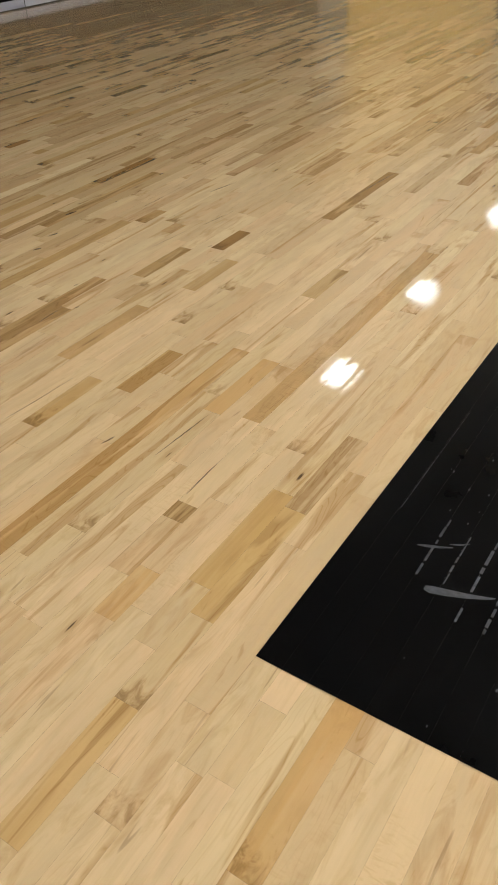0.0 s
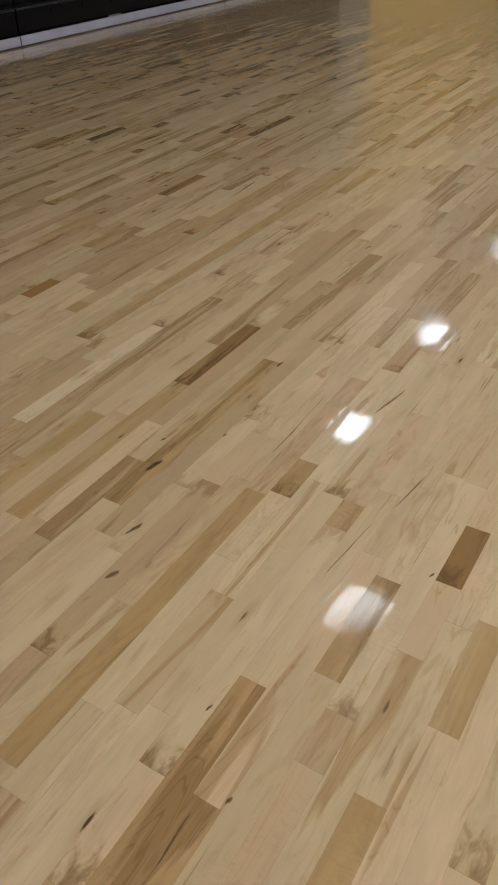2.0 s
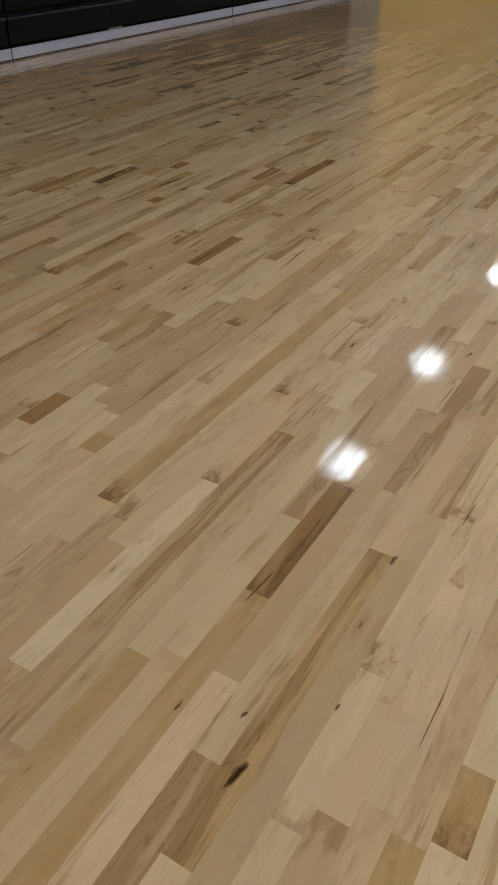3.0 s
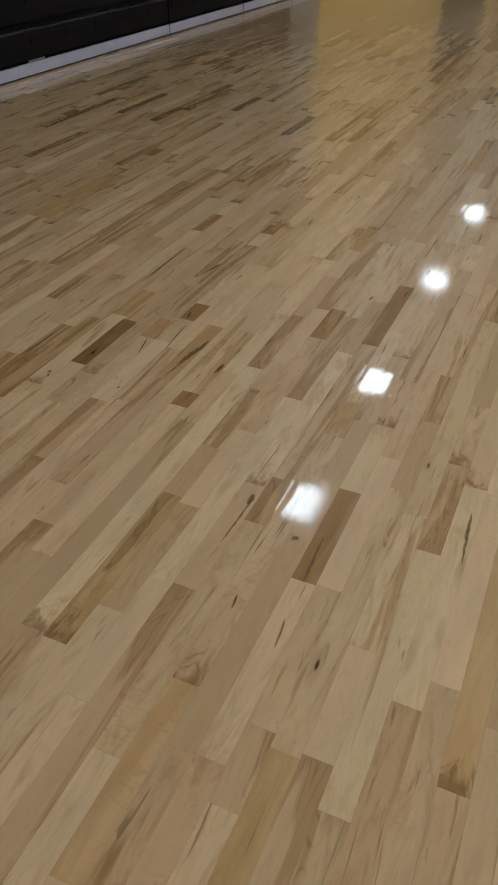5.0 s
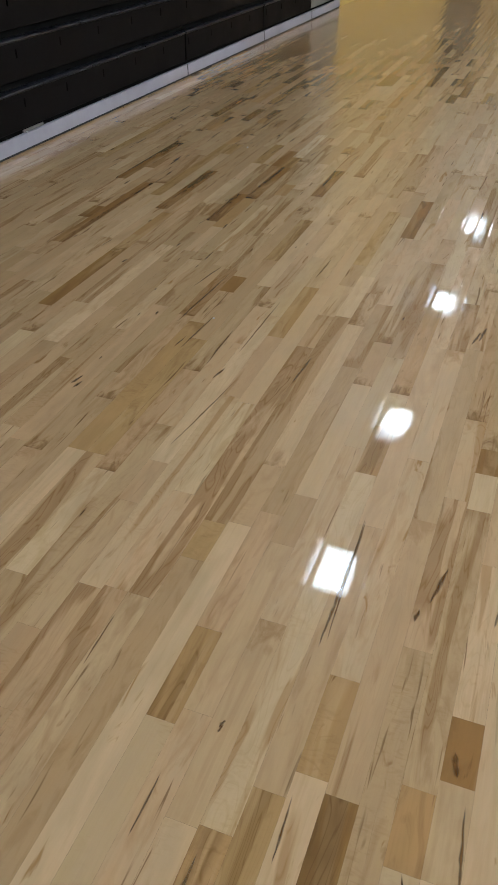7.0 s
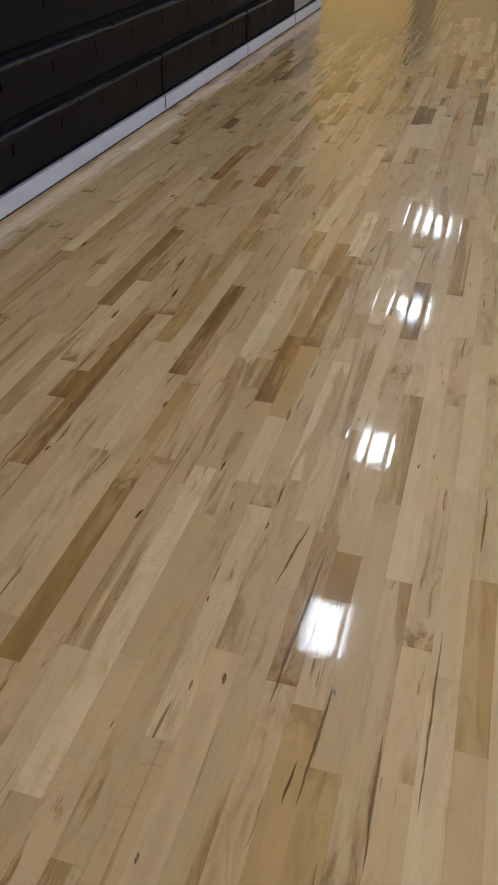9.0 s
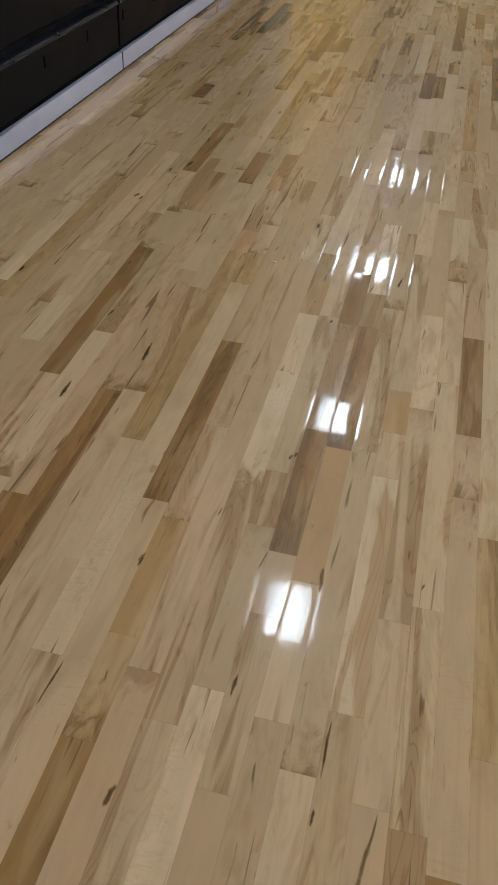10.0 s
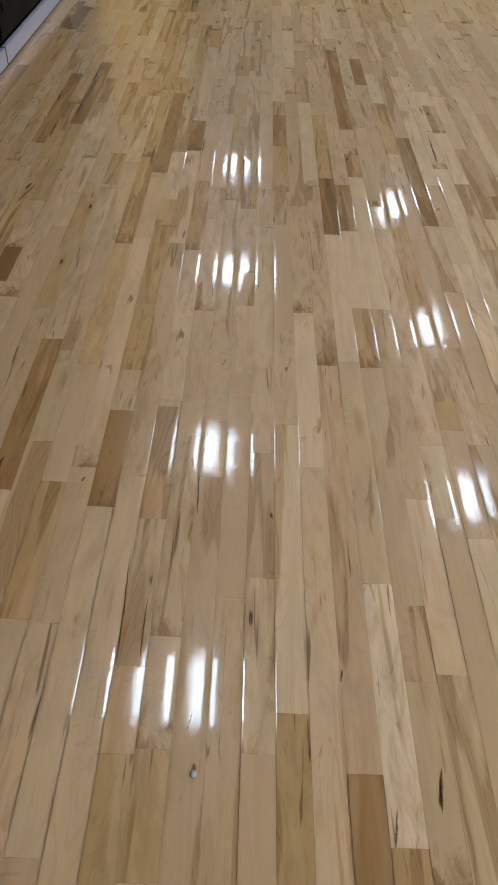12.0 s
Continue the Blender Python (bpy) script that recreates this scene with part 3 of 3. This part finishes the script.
MARKS_C = [(-3.771, 3.83, -3.779, 3.92, 8, 0), (-3.782, 4.02, -3.787, 4.19, 12, 1), (-4.052, 5.44, -4.050, 5.49, 16, 0), (-3.911, 5.75, -3.913, 5.82, 16, 0),
           (-3.944, 5.53, -3.939, 5.58, 14, 0), (-4.475, 4.65, -4.450, 4.93, 12, 1), (-4.003, 4.06, -3.992, 4.26, 8, 1), (-4.000, 4.21, -3.998, 4.26, 22, 1),
           (-3.851, 4.14, -3.846, 4.16, 24, 1), (-4.621, 4.75, -4.643, 4.85, 6, 0), (-4.999, 4.98, -4.994, 5.00, 9, 0), (-5.873, 5.90, -5.860, 5.96, 16, 0),
           (-4.757, 6.58, -4.752, 6.69, 16, 0), (-4.582, 7.85, -4.562, 7.99, 12, 1), (-4.810, 4.52, -4.806, 4.54, 12, 0), (-3.791, 4.68, -3.792, 4.73, 7, 0)]
MARKS_D = [(-4.344, 4.73, -4.341, 4.81, 14, 0), (-4.885, 5.21, -4.890, 5.61, 12, 1), (-5.057, 4.75, -5.057, 4.87, 6, 0), (-4.617, 4.74, -4.640, 4.85, 6, 0),
           (-4.553, 4.80, -4.569, 4.99, 8, 1), (-5.451, 5.72, -5.410, 6.07, 7, 1), (-4.799, 4.50, -4.795, 4.52, 12, 0), (-5.058, 4.56, -5.054, 4.58, 9, 0),
           (-5.296, 5.01, -5.300, 5.15, 6, 1), (-4.568, 4.53, -4.567, 4.55, 10, 0), (-4.722, 5.34, -4.719, 5.38, 10, 0), (-4.702, 5.40, -4.682, 5.52, 14, 0),
           (-4.568, 5.38, -4.563, 5.45, 8, 0), (-4.996, 4.97, -4.992, 4.99, 8, 0), (-4.475, 4.73, -4.455, 4.92, 26, 1), (-4.945, 4.57, -4.945, 4.77, 12, 1)]
MARKS_E = [(-4.831, 4.79, -4.835, 4.91, 7, 0), (-5.245, 6.13, -5.235, 6.30, 12, 1), (-5.479, 6.07, -5.462, 6.15, 12, 0), (-5.855, 5.88, -5.844, 5.93, 16, 0),
           (-4.776, 6.55, -4.754, 6.65, 16, 0), (-5.745, 6.37, -5.727, 6.82, 10, 1), (-5.811, 6.66, -5.779, 6.87, 10, 1), (-5.930, 6.58, -5.933, 6.60, 8, 0),
           (-6.504, 7.85, -6.512, 7.93, 14, 0), (-5.872, 6.89, -5.870, 7.00, 8, 0), (-5.532, 6.14, -5.537, 6.39, 8, 1), (-5.464, 6.25, -5.464, 6.65, 7, 1),
           (-5.653, 6.21, -5.639, 6.46, 9, 1), (-5.677, 6.21, -5.668, 6.30, 7, 0), (-6.173, 6.77, -6.165, 6.81, 16, 0), (-6.643, 7.65, -6.642, 7.73, 16, 0)]
MARKS_F = [(-6.039, 6.99, -6.038, 7.04, 10, 0), (-6.281, 7.21, -6.276, 7.24, 8, 0), (-5.569, 7.14, -5.565, 7.16, 7, 0), (-5.537, 7.19, -5.533, 7.21, 8, 0),
           (-5.403, 6.88, -5.404, 7.08, 10, 1), (-5.891, 6.37, -5.895, 6.40, 8, 0), (-5.837, 6.40, -5.836, 6.43, 12, 0), (-5.863, 6.06, -5.868, 6.08, 10, 0),
           (-5.873, 6.82, -5.874, 6.85, 8, 0), (-6.338, 6.89, -6.330, 6.99, 6, 0), (-6.500, 6.94, -6.493, 6.97, 12, 0), (-6.882, 8.80, -6.873, 8.84, 16, 0),
           (-6.590, 9.12, -6.586, 9.14, 8, 0), (-6.064, 7.59, -6.059, 7.61, 10, 0), (-6.507, 7.85, -6.509, 7.95, 10, 0), (-6.644, 7.65, -6.638, 7.71, 11, 0)]
MARKS_G = [(-6.281, 7.22, -6.280, 7.25, 12, 0), (-5.984, 8.38, -5.977, 8.42, 5, 0), (-6.859, 8.78, -6.853, 8.82, 12, 0), (-5.906, 8.43, -5.899, 8.49, 8, 0),
           (-6.056, 7.60, -6.050, 7.62, 10, 0), (-6.725, 8.33, -6.722, 8.35, 9, 0), (-6.673, 8.03, -6.667, 8.07, 12, 0), (-6.060, 7.26, -6.048, 7.32, 5, 1),
           (-6.172, 7.38, -6.167, 7.41, 5, 1), (-5.750, 7.30, -5.746, 7.32, 6, 0), (-5.936, 7.24, -5.937, 7.31, 14, 1), (-6.070, 8.18, -6.065, 8.20, 8, 0),
           (-6.933, 8.57, -6.940, 8.72, 5, 1), (-6.317, 7.52, -6.314, 7.65, 5, 1), (-5.910, 8.44, -5.898, 8.51, 9, 0), (-7.363, 11.13, -7.368, 11.47, 12, 1)]
MARKS_H = [(-7.078, 11.06, -7.077, 11.27, 12, 1), (-7.065, 10.47, -7.034, 10.63, 12, 1), (-6.550, 11.65, -6.539, 11.77, 16, 0), (-6.355, 10.87, -6.348, 10.97, 10, 0),
           (-6.448, 10.97, -6.442, 11.13, 12, 1), (-6.962, 10.75, -6.966, 10.77, 14, 1), (-6.465, 10.25, -6.462, 10.32, 12, 0), (-6.813, 10.52, -6.811, 10.58, 6, 0),
           (-6.072, 8.18, -6.068, 8.20, 11, 0), (-6.794, 9.12, -6.778, 9.20, 16, 0), (-5.598, 9.27, -5.589, 9.31, 10, 0), (-5.985, 8.39, -5.976, 8.44, 4, 0),
           (-6.447, 8.67, -6.457, 8.93, 5, 0), (-6.406, 8.68, -6.409, 8.82, 5, 0), (-6.328, 9.03, -6.333, 9.17, 5, 0), (-5.701, 8.44, -5.696, 8.46, 9, 0)]
MARKS_I = [(-6.132, 9.55, -6.127, 9.57, 12, 0), (-6.168, 9.03, -6.173, 9.05, 10, 0), (-6.634, 10.82, -6.637, 11.03, 12, 1), (-5.875, 10.94, -5.867, 10.98, 15, 0),
           (-5.509, 10.93, -5.498, 11.25, 12, 1), (-7.057, 10.57, -7.045, 10.64, 16, 0), (-6.049, 8.65, -6.045, 8.68, 7, 0), (-6.313, 8.55, -6.304, 8.59, 6, 1),
           (-6.297, 8.48, -6.294, 8.50, 10, 0)]
MARKS = MARKS_A + MARKS_B + MARKS_C + MARKS_D + MARKS_E + MARKS_F + MARKS_G + MARKS_H + MARKS_I
rng = random.Random(23)
for x0, y0, x1, y1, width, kind in MARKS:
    p, q = Vector((x0, y0)), Vector((x1, y1))
    length = max((q - p).length, 0.008)
    way = (q - p).normalized()
    side = Vector((-way.y, way.x))
    steps = max(6, min(24, int(length / 0.012)))
    verts, faint, drift, slant = [], [], 0.0, rng.uniform(-0.3, 0.3)
    for i in range(steps + 1):
        u = i / steps
        drift += rng.uniform(-0.1, 0.1) * width * 0.001
        swell = math.sin(math.pi * min(1.0, max(0.0, u + slant * u * (1 - u)))) ** 0.8
        half = 0.0003 * width * swell * rng.uniform(0.65, 1.15) + 0.0002
        c = p + way * (length * u) + side * drift
        for s, f in ((-1.5, 0.0), (-0.45, 1.0), (0.45, 1.0), (1.5, 0.0)):
            spot = c + side * (half * s)
            verts.append((spot.x, spot.y, 0.0007))
            faint.append(f * rng.uniform(0.6, 1.0) * min(1.0, 4 * swell))
    me = bpy.data.meshes.new("knot")
    me.from_pydata(verts, [], [(4 * i + j, 4 * i + 4 + j, 4 * i + 5 + j, 4 * i + 1 + j) for i in range(steps) for j in range(3)])
    me.materials.append(MAT_STREAK if kind else MAT_KNOT)
    me.attributes.new("depth_of_stain", "FLOAT", "POINT").data.foreach_set("value", faint)
    me.update()
    new("streak" if kind else "knot", me).parent = floor


# ---- black painted court area ----
PAINT_X0, PAINT_X1, PAINT_Y0, PAINT_Y1 = SEAM, SEAM + 64 * BOARD, 0.759, 6.56
marking = tagged(new("court_marking"), "glossy black paint on the maple floor with pale marks and painted glints", "court marking")
part("paint_base", box(PAINT_X0, PAINT_X1, PAINT_Y0 + 0.0003, PAINT_Y1 - 0.0003, 0.0004, 0.0011), MAT_BLACK_PAINT, marking)
for i in range(64):
    x = PAINT_X0 + i * BOARD
    bm = box(x + (0.0 if i == 0 else 0.0004), x + BOARD - 0.0004, PAINT_Y0, PAINT_Y1, 0.0004, 0.0016)
    part("painted_strip", bm, MAT_BLACK_PAINT, marking)

# lamp glints painted as pale streaks along the seams, one smear across them, and specks
MAT_SPECK = painted("white_speck", (0.5, 0.5, 0.5, 1), 0.5, vary=0.1)
rng = random.Random(5)
for seam, y0, y1, w in ((3, 1.108, 1.30, 0.006), (4, 1.111, 1.27, 0.005), (5, 1.03, 1.07, 0.005), (5, 1.12, 1.29, 0.007), (6, 1.03, 1.16, 0.007), (1, 1.28, 1.72, 0.002), (7, 1.06, 1.2, 0.006)):
    x, y = PAINT_X0 + seam * BOARD + 0.004, y0
    while y < y1:
        step = rng.uniform(0.012, 0.05)
        wide = w * rng.uniform(0.5, 1.0)
        part("sheen_streak", box(x - wide, x, y, min(y + step, y1), 0.0017, 0.0019), MAT_GLINT_AND_MARK, marking, "pale lamp glint painted along a seam")
        y += step + rng.uniform(0.002, 0.012)


def smear(points, label):
    """A flat tapering smear through (x, y, width) points."""
    bm = bmesh.new()
    rows = []
    for x, y, w in points:
        rows.append((bm.verts.new((x, y - w / 2, 0.0018)), bm.verts.new((x, y + w / 2, 0.0018))))
    for (a, b), (c, d) in zip(rows, rows[1:]):
        bm.faces.new((a, c, d, b))
    return part("smear", bm, MAT_GLINT_AND_MARK, marking, label)


smear([(-0.338, 1.083, 0.012), (-0.325, 1.084, 0.021), (-0.295, 1.092, 0.020), (-0.26, 1.103, 0.015), (-0.225, 1.117, 0.009), (-0.205, 1.127, 0.003)], "pale bluish smear")
smear([(-0.40, 1.19, 0.004), (-0.38, 1.197, 0.009), (-0.355, 1.207, 0.008), (-0.33, 1.22, 0.003)], "pale smear")
smear([(-0.34, 1.226, 0.003), (-0.32, 1.236, 0.006), (-0.303, 1.248, 0.003)], "pale smear")
for i in range(26):
    x, y, r = rng.uniform(PAINT_X0 + 0.03, PAINT_X0 + 0.55), rng.uniform(0.78, 1.6), rng.uniform(0.0006, 0.0018)
    part("speck", box(x - r, x + r, y - r * 2.2, y + r * 2.2, 0.0017, 0.0019), MAT_GLINT_AND_MARK, marking)


def floor_fleck(x, y, r, label):
    bm = bmesh.new()
    bmesh.ops.create_icosphere(bm, subdivisions=2, radius=r * 1.35)
    for v in bm.verts:
        v.co = Vector((v.co.x * (1 + 0.2 * math.sin(9 * v.co.y / r)), v.co.y * 1.3, v.co.z * 0.45 + r * 0.4))
    chip = part("pale_fleck", bm, MAT_SPECK, None, label, smooth=True)
    chip.matrix_basis = pose(x, y, 0.0)
    tagged(chip, category="chip")


# white solid put in for the bright reflection on a knot dent
floor_fleck(-6.296, 8.481, 0.004, "tiny white fleck on the maple floor, a glint built as a solid")
floor_fleck(-5.634, 6.444, 0.0028, "tiny pale chip lying on the maple floor")
